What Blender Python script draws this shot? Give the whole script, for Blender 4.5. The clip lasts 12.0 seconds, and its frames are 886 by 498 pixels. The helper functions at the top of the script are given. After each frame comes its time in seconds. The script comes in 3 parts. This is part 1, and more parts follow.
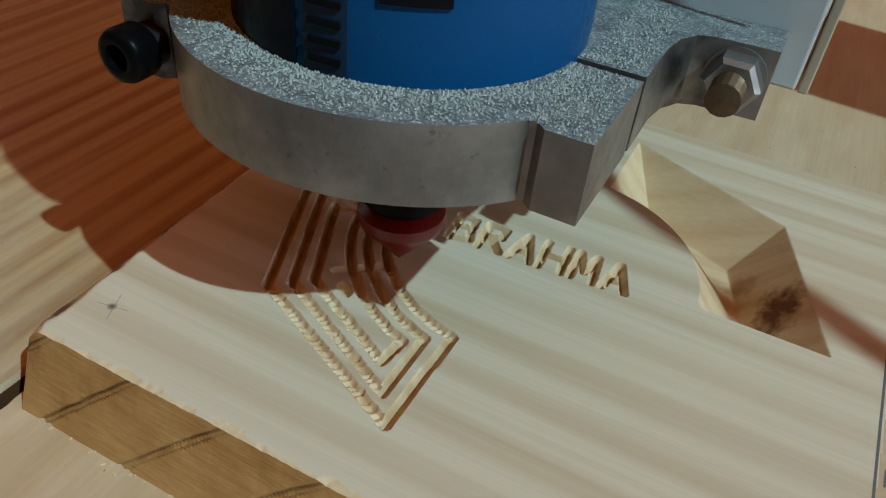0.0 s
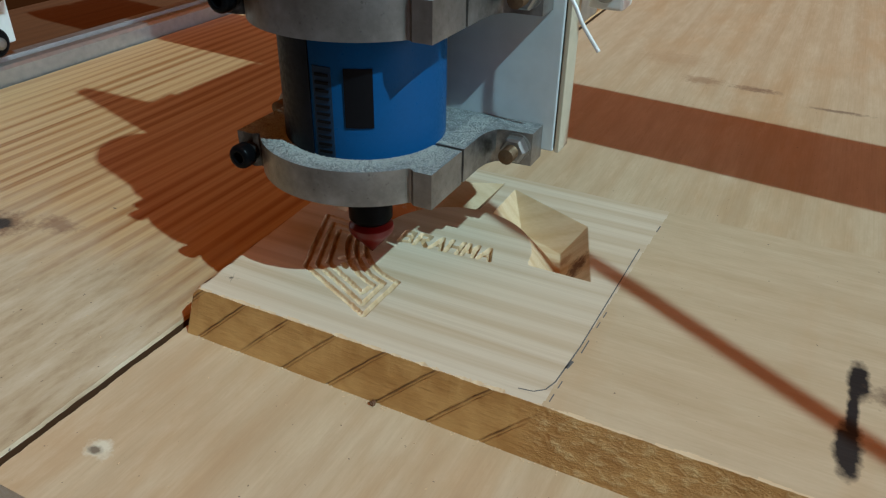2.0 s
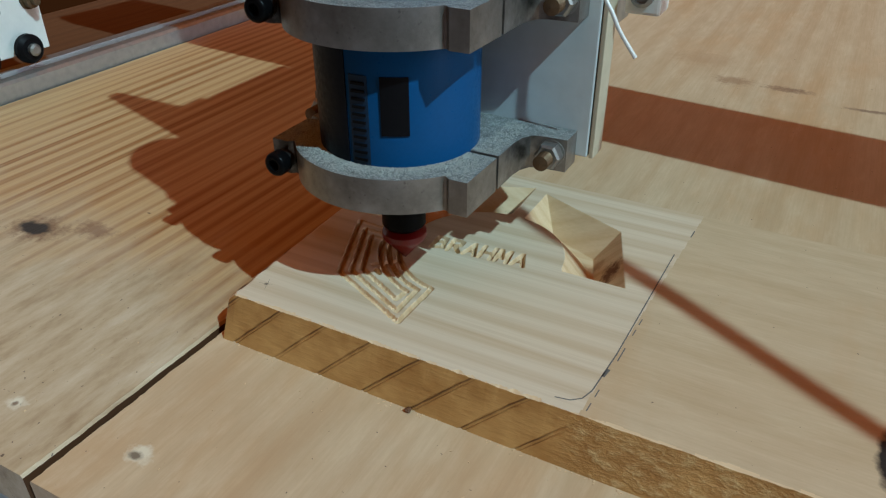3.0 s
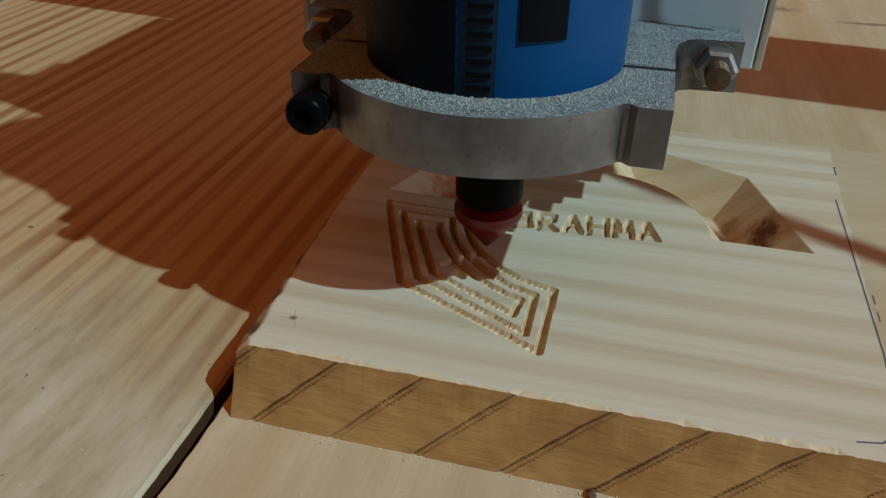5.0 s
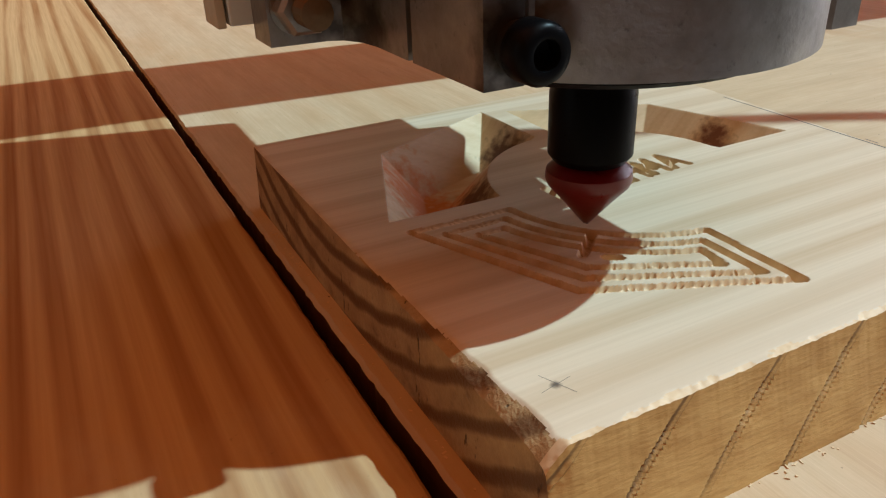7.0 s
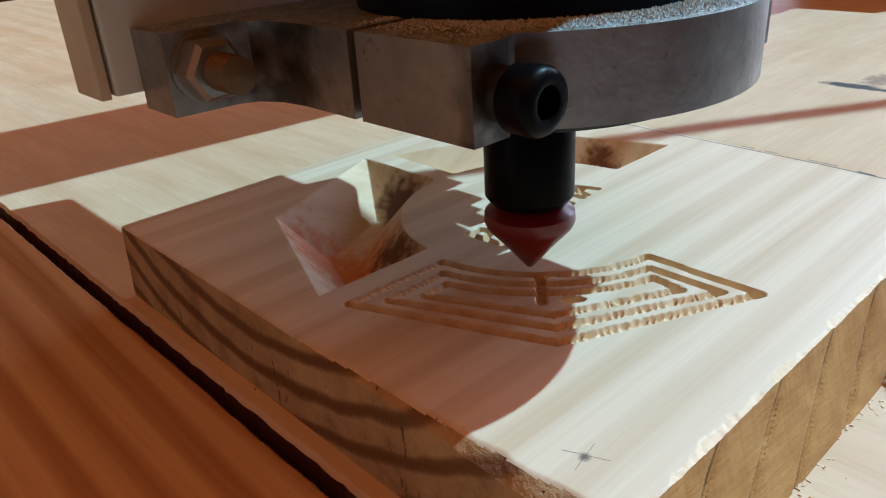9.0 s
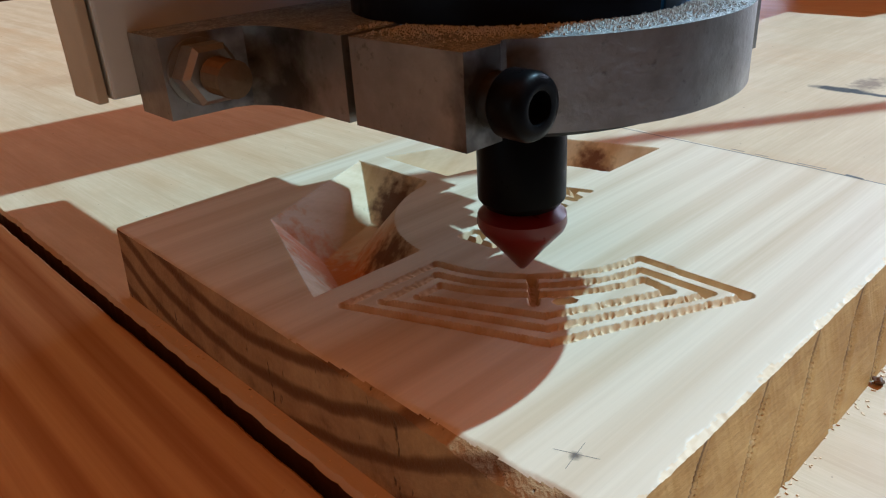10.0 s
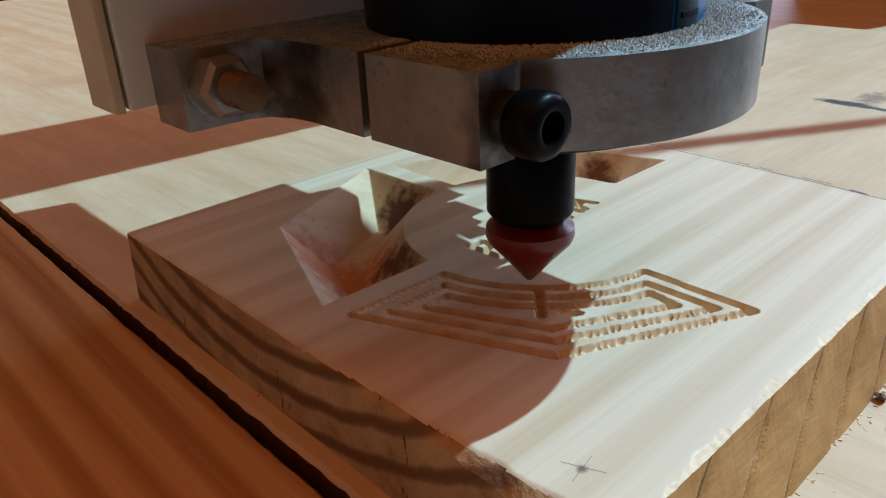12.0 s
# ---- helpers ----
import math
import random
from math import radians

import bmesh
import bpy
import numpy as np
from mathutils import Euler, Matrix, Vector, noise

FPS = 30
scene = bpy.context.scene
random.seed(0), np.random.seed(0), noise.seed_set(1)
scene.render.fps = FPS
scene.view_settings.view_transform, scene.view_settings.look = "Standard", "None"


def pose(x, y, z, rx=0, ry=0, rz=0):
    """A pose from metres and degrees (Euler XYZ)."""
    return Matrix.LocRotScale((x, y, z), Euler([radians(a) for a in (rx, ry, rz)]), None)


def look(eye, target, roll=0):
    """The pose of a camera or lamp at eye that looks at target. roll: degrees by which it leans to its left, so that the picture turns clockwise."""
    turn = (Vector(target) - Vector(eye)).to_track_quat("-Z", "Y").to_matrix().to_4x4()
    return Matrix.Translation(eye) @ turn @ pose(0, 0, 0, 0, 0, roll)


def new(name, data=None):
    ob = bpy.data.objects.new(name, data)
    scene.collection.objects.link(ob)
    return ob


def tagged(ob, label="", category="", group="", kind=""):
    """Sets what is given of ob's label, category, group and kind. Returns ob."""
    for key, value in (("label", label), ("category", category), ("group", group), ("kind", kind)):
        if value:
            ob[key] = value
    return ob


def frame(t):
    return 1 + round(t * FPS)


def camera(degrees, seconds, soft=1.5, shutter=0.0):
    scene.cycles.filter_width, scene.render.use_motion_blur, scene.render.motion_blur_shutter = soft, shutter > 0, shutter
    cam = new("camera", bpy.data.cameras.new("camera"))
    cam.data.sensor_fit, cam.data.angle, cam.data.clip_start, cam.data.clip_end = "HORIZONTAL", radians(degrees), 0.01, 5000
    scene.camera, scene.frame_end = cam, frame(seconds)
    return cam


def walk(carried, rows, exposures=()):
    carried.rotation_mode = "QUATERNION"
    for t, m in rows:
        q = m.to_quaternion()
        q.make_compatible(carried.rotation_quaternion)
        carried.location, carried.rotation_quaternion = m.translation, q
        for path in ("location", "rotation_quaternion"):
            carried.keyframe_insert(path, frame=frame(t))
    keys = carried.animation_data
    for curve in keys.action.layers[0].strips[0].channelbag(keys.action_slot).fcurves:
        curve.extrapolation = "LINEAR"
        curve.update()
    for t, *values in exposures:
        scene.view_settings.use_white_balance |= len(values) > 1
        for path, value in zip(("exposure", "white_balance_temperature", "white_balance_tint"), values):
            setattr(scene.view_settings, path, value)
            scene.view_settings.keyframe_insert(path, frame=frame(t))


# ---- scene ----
cam = camera(61.0, 12.0, soft=1.2)
PATH = [
    (0, (0.1181, -0.0630, 0.1144), (0.0402, 0.1167, -0.0410), 6.37),
    (0.5, (0.1218, -0.0991, 0.1269), (0.0660, 0.0905, -0.0263), 6.09),
    (1, (0.1757, -0.1490, 0.1511), (0.1103, 0.0446, 0.0071), 5.76),
    (1.5, (0.2107, -0.1823, 0.1806), (0.1286, 0.0150, 0.0509), 3.63),
    (2, (0.2137, -0.1906, 0.1813), (0.1190, 0.0011, 0.0517), 0.91),
    (2.5, (0.2123, -0.1908, 0.1828), (0.1127, -0.0019, 0.0527), -0.01),
    (3, (0.2081, -0.1913, 0.1844), (0.1073, -0.0033, 0.0542), -0.11),
    (3.2, (0.2122, -0.1835, 0.1833), (0.1056, 0.0013, 0.0530), -0.84),
    (4.8, (0.1058, -0.1346, 0.1335), (0.0418, 0.0658, -0.0014), 0.22),
    (5, (0.0879, -0.1301, 0.1250), (0.0366, 0.0729, -0.0115), 0.61),
    (5.5, (0.0549, -0.1308, 0.1091), (0.0290, 0.0811, -0.0209), -0.24),
    (5.8, (0.0090, -0.1180, 0.0970), (0.1740, 1.6060, -0.9040), 1.50),
    (6, (-0.0080, -0.1075, 0.0885), (0.3260, 1.6250, -0.8550), 0.40),
    (6.2, (-0.0180, -0.1010, 0.0840), (0.4600, 1.6080, -0.8380), 0.50),
    (6.5, (-0.0300, -0.0880, 0.0800), (0.5710, 1.5680, -0.8660), -1.10),
    (6.8, (-0.0394, -0.0792, 0.0799), (0.0496, 0.1223, -0.0382), -1.55),
    (7, (-0.0521, -0.0707, 0.0798), (0.0486, 0.1275, -0.0345), -2.19),
    (7.2, (-0.0617, -0.0636, 0.0823), (0.0534, 0.1280, -0.0297), -2.40),
    (8.8, (-0.0639, -0.0408, 0.0808), (0.0864, 0.1271, -0.0274), -3.85),
    (9, (-0.0645, -0.0409, 0.0806), (0.0866, 0.1263, -0.0276), -3.59),
    (9.5, (-0.0646, -0.0412, 0.0815), (0.0886, 0.1247, -0.0257), -3.23),
    (10, (-0.0655, -0.0422, 0.0815), (0.0872, 0.1237, -0.0264), -3.31),
    (10.5, (-0.0667, -0.0434, 0.0823), (0.0861, 0.1230, -0.0249), -3.03),
    (11, (-0.0673, -0.0436, 0.0835), (0.0854, 0.1227, -0.0238), -2.83),
    (11.5, (-0.0669, -0.0427, 0.0841), (0.0861, 0.1236, -0.0229), -2.60),
    (11.8, (-0.0659, -0.0424, 0.0854), (0.0854, 0.1243, -0.0235), -2.94),
    (12, (-0.0673, -0.0418, 0.0842), (0.0854, 0.1246, -0.0230), -2.54),
]
walk(cam, [(t, look(eye, target, roll)) for t, eye, target, roll in PATH],
     exposures=[(0, -0.62, 6500, 6), (1.0, -0.48, 6500, 6), (3.2, -0.58, 6500, 7), (4.8, -0.72, 6500, 7), (5.5, -0.76, 6500, 8), (6.2, -0.30, 6800, 10),
                (6.8, -0.08, 7000, 12), (7.2, 0.15, 6700, 12), (8.8, 0.20, 5900, 9), (12, 0.08, 5900, 8)])

# ---- light: sun through a window, warm lamp-lit workshop round it ----
SUN = Vector((0.835, -0.26, 1.0)).normalized()
lamp = bpy.data.lights.new("sun", "SUN")
lamp.energy, lamp.angle, lamp.color = 4.15, radians(0.8), (0.565, 0.92, 1.11)
new("sun", lamp).matrix_world = look(SUN * 5, (0, 0, 0))
world = bpy.data.worlds.new("workshop_light")
scene.world = world
world.use_nodes = True
tree = world.node_tree
back = tree.nodes["Background"]
back.inputs["Strength"].default_value = 0.56
sky_dir = tree.nodes.new("ShaderNodeTexCoord")
sky_axis = tree.nodes.new("ShaderNodeSeparateXYZ")
sky_ramp = tree.nodes.new("ShaderNodeValToRGB")    # dim walls below, warm lit ceiling above
tree.links.new(sky_dir.outputs["Generated"], sky_axis.inputs[0])
tree.links.new(sky_axis.outputs["Z"], sky_ramp.inputs["Fac"])
window = tree.nodes.new("ShaderNodeVectorMath")       # the daylit window wall that the sun comes through
window.operation = "DOT_PRODUCT"
window.inputs[1].default_value = (0.973, 0.120, 0.195)
tree.links.new(sky_dir.outputs["Generated"], window.inputs[0])
window_ramp = tree.nodes.new("ShaderNodeMapRange")
window_ramp.inputs["From Min"].default_value, window_ramp.inputs["From Max"].default_value = 0.935, 0.970
window_ramp.inputs["To Max"].default_value = 1.0
tree.links.new(window.outputs["Value"], window_ramp.inputs["Value"])
sky_mix = tree.nodes.new("ShaderNodeMix")
sky_mix.data_type = "RGBA"
tree.links.new(window_ramp.outputs["Result"], sky_mix.inputs[0])
tree.links.new(sky_ramp.outputs["Color"], sky_mix.inputs[6])
sky_mix.inputs[7].default_value = (10.0, 10.6, 13.2, 1)
tree.links.new(sky_mix.outputs[2], back.inputs["Color"])
sky_ramp.color_ramp.elements[0].position, sky_ramp.color_ramp.elements[0].color = 0.0, (0.075, 0.026, 0.009, 1)
sky_ramp.color_ramp.elements[1].position, sky_ramp.color_ramp.elements[1].color = 0.85, (1.16, 0.318, 0.048, 1)
wall_top = sky_ramp.color_ramp.elements.new(0.35)     # the walls stay dim up to the lamps' height
wall_top.color = (0.15, 0.050, 0.014, 1)

TABLE_Z = -0.0215      # table top; the board's upper face is z = 0
TIP = Vector((0.0535, 0.0602, 0.0006))   # where the cutter's point stands


# ---- materials ----
class Nodes:
    """Short hand for a node material."""

    def __init__(self, name, rough=0.5, metal=0.0):
        self.mat = bpy.data.materials.new(name)
        self.mat.use_nodes = True
        self.tree = self.mat.node_tree
        self.shader = self.tree.nodes["Principled BSDF"]
        self.shader.inputs["Roughness"].default_value = rough
        self.shader.inputs["Metallic"].default_value = metal

    def add(self, kind, **sockets):
        n = self.tree.nodes.new(kind)
        for k, v in sockets.items():
            self.put(n.inputs[k.replace("_", " ")], v)
        return n

    def put(self, socket, v):
        if isinstance(v, bpy.types.NodeSocket):
            self.tree.links.new(v, socket)
        else:
            socket.default_value = v

    def coords(self, scale=(1, 1, 1), turn=(0, 0, 0), shift=(0, 0, 0)):
        tc = self.add("ShaderNodeTexCoord")
        m = self.add("ShaderNodeMapping")
        self.put(m.inputs["Vector"], tc.outputs["Object"])
        m.inputs["Scale"].default_value = scale
        m.inputs["Rotation"].default_value = [radians(a) for a in turn]
        m.inputs["Location"].default_value = shift
        return m.outputs["Vector"]

    def noise(self, vec, scale, detail=4.0, rough=0.55, warp=0.0):
        n = self.add("ShaderNodeTexNoise")
        self.put(n.inputs["Vector"], vec)
        n.inputs["Scale"].default_value = scale
        n.inputs["Detail"].default_value = detail
        n.inputs["Roughness"].default_value = rough
        n.inputs["Distortion"].default_value = warp
        return n.outputs["Fac"]

    def wave(self, vec, scale, axis="Y", warp=2.0, detail=2.0, dscale=1.0, profile="SIN"):
        n = self.add("ShaderNodeTexWave")
        n.bands_direction, n.wave_profile = axis, profile
        self.put(n.inputs["Vector"], vec)
        n.inputs["Scale"].default_value = scale
        n.inputs["Distortion"].default_value = warp
        n.inputs["Detail"].default_value = detail
        n.inputs["Detail Scale"].default_value = dscale
        return n.outputs["Fac"]

    def ramp(self, fac, *stops):
        r = self.add("ShaderNodeValToRGB")
        self.put(r.inputs["Fac"], fac)
        e = r.color_ramp.elements
        while len(e) < len(stops):
            e.new(0.5)
        for el, (p, c) in zip(e, stops):
            el.position = p
            el.color = (*c, 1) if isinstance(c, tuple) else (c, c, c, 1)
        return r.outputs["Color"]

    def mix(self, fac, a, b, how="MIX"):
        m = self.add("ShaderNodeMix")
        m.data_type, m.blend_type = "RGBA", how
        for s, v in ((m.inputs[0], fac), (m.inputs[6], a), (m.inputs[7], b)):
            if isinstance(v, tuple):
                v = (*v, 1)
            self.put(s, v)
        return m.outputs[2]

    def math(self, how, a, b=0.0):
        m = self.add("ShaderNodeMath")
        m.operation = how
        self.put(m.inputs[0], a)
        self.put(m.inputs[1], b)
        return m.outputs[0]

    def spot(self, place, size, soft=0.5, ragged=0.35, scale=300.0):
        """1 inside a ragged oval at place (x, y), of half sizes size, 0 outside."""
        v = self.coords((1 / size[0], 1 / size[1], 0), shift=(-place[0] / size[0], -place[1] / size[1], 0))
        ln = self.add("ShaderNodeVectorMath")
        ln.operation = "LENGTH"
        self.put(ln.inputs[0], v)
        n = self.noise(self.coords(), scale, 4.0)
        d = self.math("ADD", ln.outputs["Value"], self.math("MULTIPLY", self.math("SUBTRACT", n, 0.5), ragged * 4))
        return self.ramp(d, (max(0.0, 0.8 - soft), 1.0), (0.85, 0.0))

    def finish(self, color, bump=None, strength=0.2, distance=0.0005, rough=None):
        self.put(self.shader.inputs["Base Color"], (*color, 1) if isinstance(color, tuple) else color)
        if bump is not None:
            b = self.add("ShaderNodeBump")
            b.inputs["Strength"].default_value = strength
            b.inputs["Distance"].default_value = distance
            self.put(b.inputs["Height"], bump)
            self.put(self.shader.inputs["Normal"], b.outputs["Normal"])
        if rough is not None:
            self.put(self.shader.inputs["Roughness"], rough)
        return self.mat


def pine(name, light, dark, along="X", bands=55.0, warp=3.0, contrast=0.6, rough=0.5, spots=(), turn=0.0, stains=0.0, trodden=None):
    """Sawn pine: latewood bands along one axis, fine fibres, broad patches; spots: knots, marks and painted glow."""
    n = Nodes(name, rough)
    s = (0.10, 1, 1) if along == "X" else (1, 0.10, 1)
    v = n.coords(s, (0, 0, turn))
    w = n.wave(v, bands, "Y" if along == "X" else "X", warp, 1.0, 0.75)
    w2 = n.wave(v, bands * 2.7, "Y" if along == "X" else "X", warp * 1.3, 1.0, 0.6)
    uneven = n.noise(n.coords((0.03, 1, 1) if along == "X" else (1, 0.03, 1), (0, 0, turn)), bands * 3.0, 2.0, 0.5)
    w = n.mix(0.36, w, n.ramp(uneven, (0.36, 0.0), (0.64, 1.0)))
    broad = n.noise(v, 26.0, 3.0)
    fibre = n.noise(n.coords((0.02, 1, 1) if along == "X" else (1, 0.02, 1), (0, 0, turn)), 1100.0, 3.0)
    late = n.ramp(w, (0.40, 0.0), (0.82, contrast), (1.0, contrast * 0.85))
    late = n.mix(1.0, late, n.ramp(n.noise(v, 30.0, 2.0), (0.36, 0.45), (0.58, 1.0)), "MULTIPLY")
    late = n.mix(0.15, late, n.ramp(w2, (0.5, 0.0), (1.0, contrast)))
    col = n.mix(late, light, dark)
    col = n.mix(n.ramp(broad, (0.35, 0.0), (0.7, 0.35)), col, tuple(c * k for c, k in zip(light, (0.92, 0.80, 0.66))))
    col = n.mix(n.math("MULTIPLY", fibre, 0.28), col, tuple(c * 0.62 for c in dark))
    if stains:
        patch = n.noise(n.coords((1, 0.35, 1)), 11.0, 5.0, 0.65)
        col = n.mix(n.ramp(patch, (0.50, 0.0), (0.68, stains)), col, (0.52, 0.31, 0.15))
        mottle = n.noise(n.coords((0.22, 1, 1) if along == "X" else (1, 0.22, 1)), 110.0, 6.0, 0.7)
        col = n.mix(n.ramp(mottle, (0.46, 0.0), (0.70, stains * 0.55)), col, (0.42, 0.28, 0.15))
        col = n.mix(n.ramp(mottle, (0.30, stains * 0.45), (0.46, 0.0)), col, (0.70, 0.57, 0.38))
        col = n.mix(n.ramp(n.noise(n.coords(), 420.0, 2.0), (0.735, 0.0), (0.765, 0.9)), col, (0.10, 0.06, 0.04))
    if trodden:
        axis = n.add("ShaderNodeSeparateXYZ")
        n.put(axis.inputs[0], n.coords())
        rag = n.noise(n.coords((1, 0.5, 1)), 28.0, 5.0, 0.6)
        edge = n.math("ADD", axis.outputs["Y"], n.math("MULTIPLY", n.math("SUBTRACT", rag, 0.5), 0.16))
        zone = n.add("ShaderNodeMapRange")
        n.put(zone.inputs["Value"], edge)
        zone.inputs["From Min"].default_value, zone.inputs["From Max"].default_value = trodden
        zone.inputs["To Min"].default_value, zone.inputs["To Max"].default_value = 0.88, 0.0
        dull = n.noise(n.coords((1, 0.25, 1)), 90.0, 6.0, 0.7)
        grey = n.ramp(dull, (0.30, (0.62, 0.52, 0.37)), (0.52, (0.49, 0.38, 0.24)), (0.70, (0.33, 0.23, 0.13)))
        col = n.mix(zone.outputs["Result"], col, grey)
        pits = n.ramp(n.noise(n.coords(), 380.0, 2.0), (0.715, 0.0), (0.75, 0.95))
        col = n.mix(n.math("MULTIPLY", pits, zone.outputs["Result"]), col, (0.07, 0.04, 0.03))
    for place, size, tone, keep in spots:
        black = sum(tone) < 0.06
        mask = n.spot(place, size, 0.3 if black else 0.5, 0.22 if black else 0.35, 170.0 if black else 300.0)
        col = n.mix(n.math("MULTIPLY", mask, keep), col, tone)
    hgt = n.math("ADD", n.math("MULTIPLY", fibre, 0.6), n.math("MULTIPLY", w, 0.4))
    return n.finish(col, hgt, 0.25, 0.0004, n.ramp(fibre, (0.2, rough - 0.08), (0.8, rough + 0.12)))


LIGHT, DARK = (0.73, 0.61, 0.45), (0.47, 0.31, 0.16)
M_TOP = pine("planed_pine", LIGHT, DARK, "X", 22.0, 6.0, 0.66, 0.47,
             spots=[((0.011, 0.013), (0.0016, 0.0016), (0.10, 0.07, 0.05), 0.9)])
M_ROUGH = pine("unplaned_pine", (0.62, 0.47, 0.30), (0.48, 0.33, 0.18), "X", 9.0, 9.0, 0.42, 0.58, stains=0.70,
               spots=[((0.257, 0.066), (0.0055, 0.016), (0.012, 0.010, 0.009), 1.0), ((0.2545, 0.028), (0.0065, 0.020), (0.018, 0.014, 0.012), 1.0), ((0.2555, 0.047), (0.0030, 0.022), (0.014, 0.011, 0.010), 1.0),
                      ((0.272, 0.060), (0.017, 0.009), (0.15, 0.085, 0.05), 0.75)])
# dark knots; the large orange oval paints warm bounced light in the left wing
KNOTS_AND_GLOW = [((0.1385, 0.1010), (0.0060, 0.0110), (0.14, 0.04, 0.012), 0.95), ((0.1290, 0.1130), (0.0050, 0.0050), (0.34, 0.13, 0.03), 0.6),
         ((0.0370, 0.1150), (0.0190, 0.0280), (0.64, 0.19, 0.03), 1.0), ((0.0735, 0.1310), (0.0085, 0.0140), (0.11, 0.035, 0.012), 0.95),
         ((0.0450, 0.0990), (0.0080, 0.0130), (0.12, 0.04, 0.014), 0.95)]
M_CUT = pine("freshly_cut_pine", (0.76, 0.57, 0.35), (0.54, 0.31, 0.13), "X", 40.0, 3.0, 0.6, 0.58, spots=KNOTS_AND_GLOW)
M_BOARD_L = pine("worn_pine_left", (0.61, 0.405, 0.200), (0.27, 0.095, 0.022), "Y", 27.0, 4.5, 1.0, 0.5, trodden=(-0.01, 0.065),
                 spots=[((-0.158, 0.021), (0.026, 0.016), (0.20, 0.10, 0.05), 0.85), ((-0.161, 0.020), (0.015, 0.008), (0.022, 0.014, 0.010), 1.0), ((-0.130, 0.034), (0.020, 0.010), (0.22, 0.11, 0.06), 0.7),
                        ((-0.118, 0.062), (0.002, 0.001), (0.05, 0.03, 0.02), 1.0), ((-0.045, -0.075), (0.006, 0.0045), (0.74, 0.68, 0.52), 0.9), ((-0.045, -0.076), (0.002, 0.002), (0.2, 0.13, 0.08), 0.9)])
M_BOARD_R = pine("worn_pine_right", (0.62, 0.48, 0.31), (0.46, 0.28, 0.14), "Y", 12.0, 4.0, 0.5, 0.5, stains=0.75,
                 spots=[((0.019, -0.072), (0.0085, 0.0055), (0.74, 0.67, 0.50), 0.85), ((0.018, -0.073), (0.0050, 0.0024), (0.12, 0.08, 0.05), 0.85), ((0.135, 0.455), (0.022, 0.016), (0.30, 0.17, 0.09), 0.65), ((0.178, 0.452), (0.026, 0.009), (0.22, 0.12, 0.07), 0.75), ((0.100, 0.505), (0.040, 0.030), (0.42, 0.26, 0.14), 0.5),
                        ((0.24, 0.43), (0.03, 0.005), (0.16, 0.09, 0.06), 0.7)])


def end_grain():
    """Sawn end: broad growth rings curving up to the face, dirt, cracks and pores."""
    n = Nodes("end_grain", 0.65)
    x = n.add("ShaderNodeTexWave")
    x.wave_type, x.rings_direction = "RINGS", "X"
    n.put(x.inputs["Vector"], n.coords(shift=(0, -0.100, -0.120)))
    x.inputs["Scale"].default_value = 36.1
    x.inputs["Distortion"].default_value = 1.3
    x.inputs["Detail"].default_value = 3.0
    x.inputs["Detail Scale"].default_value = 2.2
    ring = n.ramp(x.outputs["Fac"], (0.50, 0.0), (0.86, 0.85), (1.0, 0.95))
    grain = n.noise(n.coords(), 900.0, 4.0)
    dirt = n.noise(n.coords(), 75.0, 5.0, 0.65)
    crack = n.noise(n.coords((1, 1, 0.35)), 420.0, 3.0, 0.6)
    col = n.mix(n.ramp(dirt, (0.3, 0.0), (0.7, 1.0)), (0.58, 0.40, 0.19), (0.36, 0.22, 0.10))
    col = n.mix(ring, col, (0.13, 0.052, 0.014))
    col = n.mix(n.ramp(dirt, (0.56, 0.0), (0.70, 0.55)), col, (0.14, 0.085, 0.045))
    col = n.mix(n.ramp(crack, (0.66, 0.0), (0.71, 0.85)), col, (0.05, 0.025, 0.012))
    col = n.mix(n.math("MULTIPLY", grain, 0.35), col, (0.12, 0.06, 0.025))
    return n.finish(col, n.math("SUBTRACT", grain, n.ramp(crack, (0.64, 0.0), (0.72, 1.5))), 0.6, 0.0007)


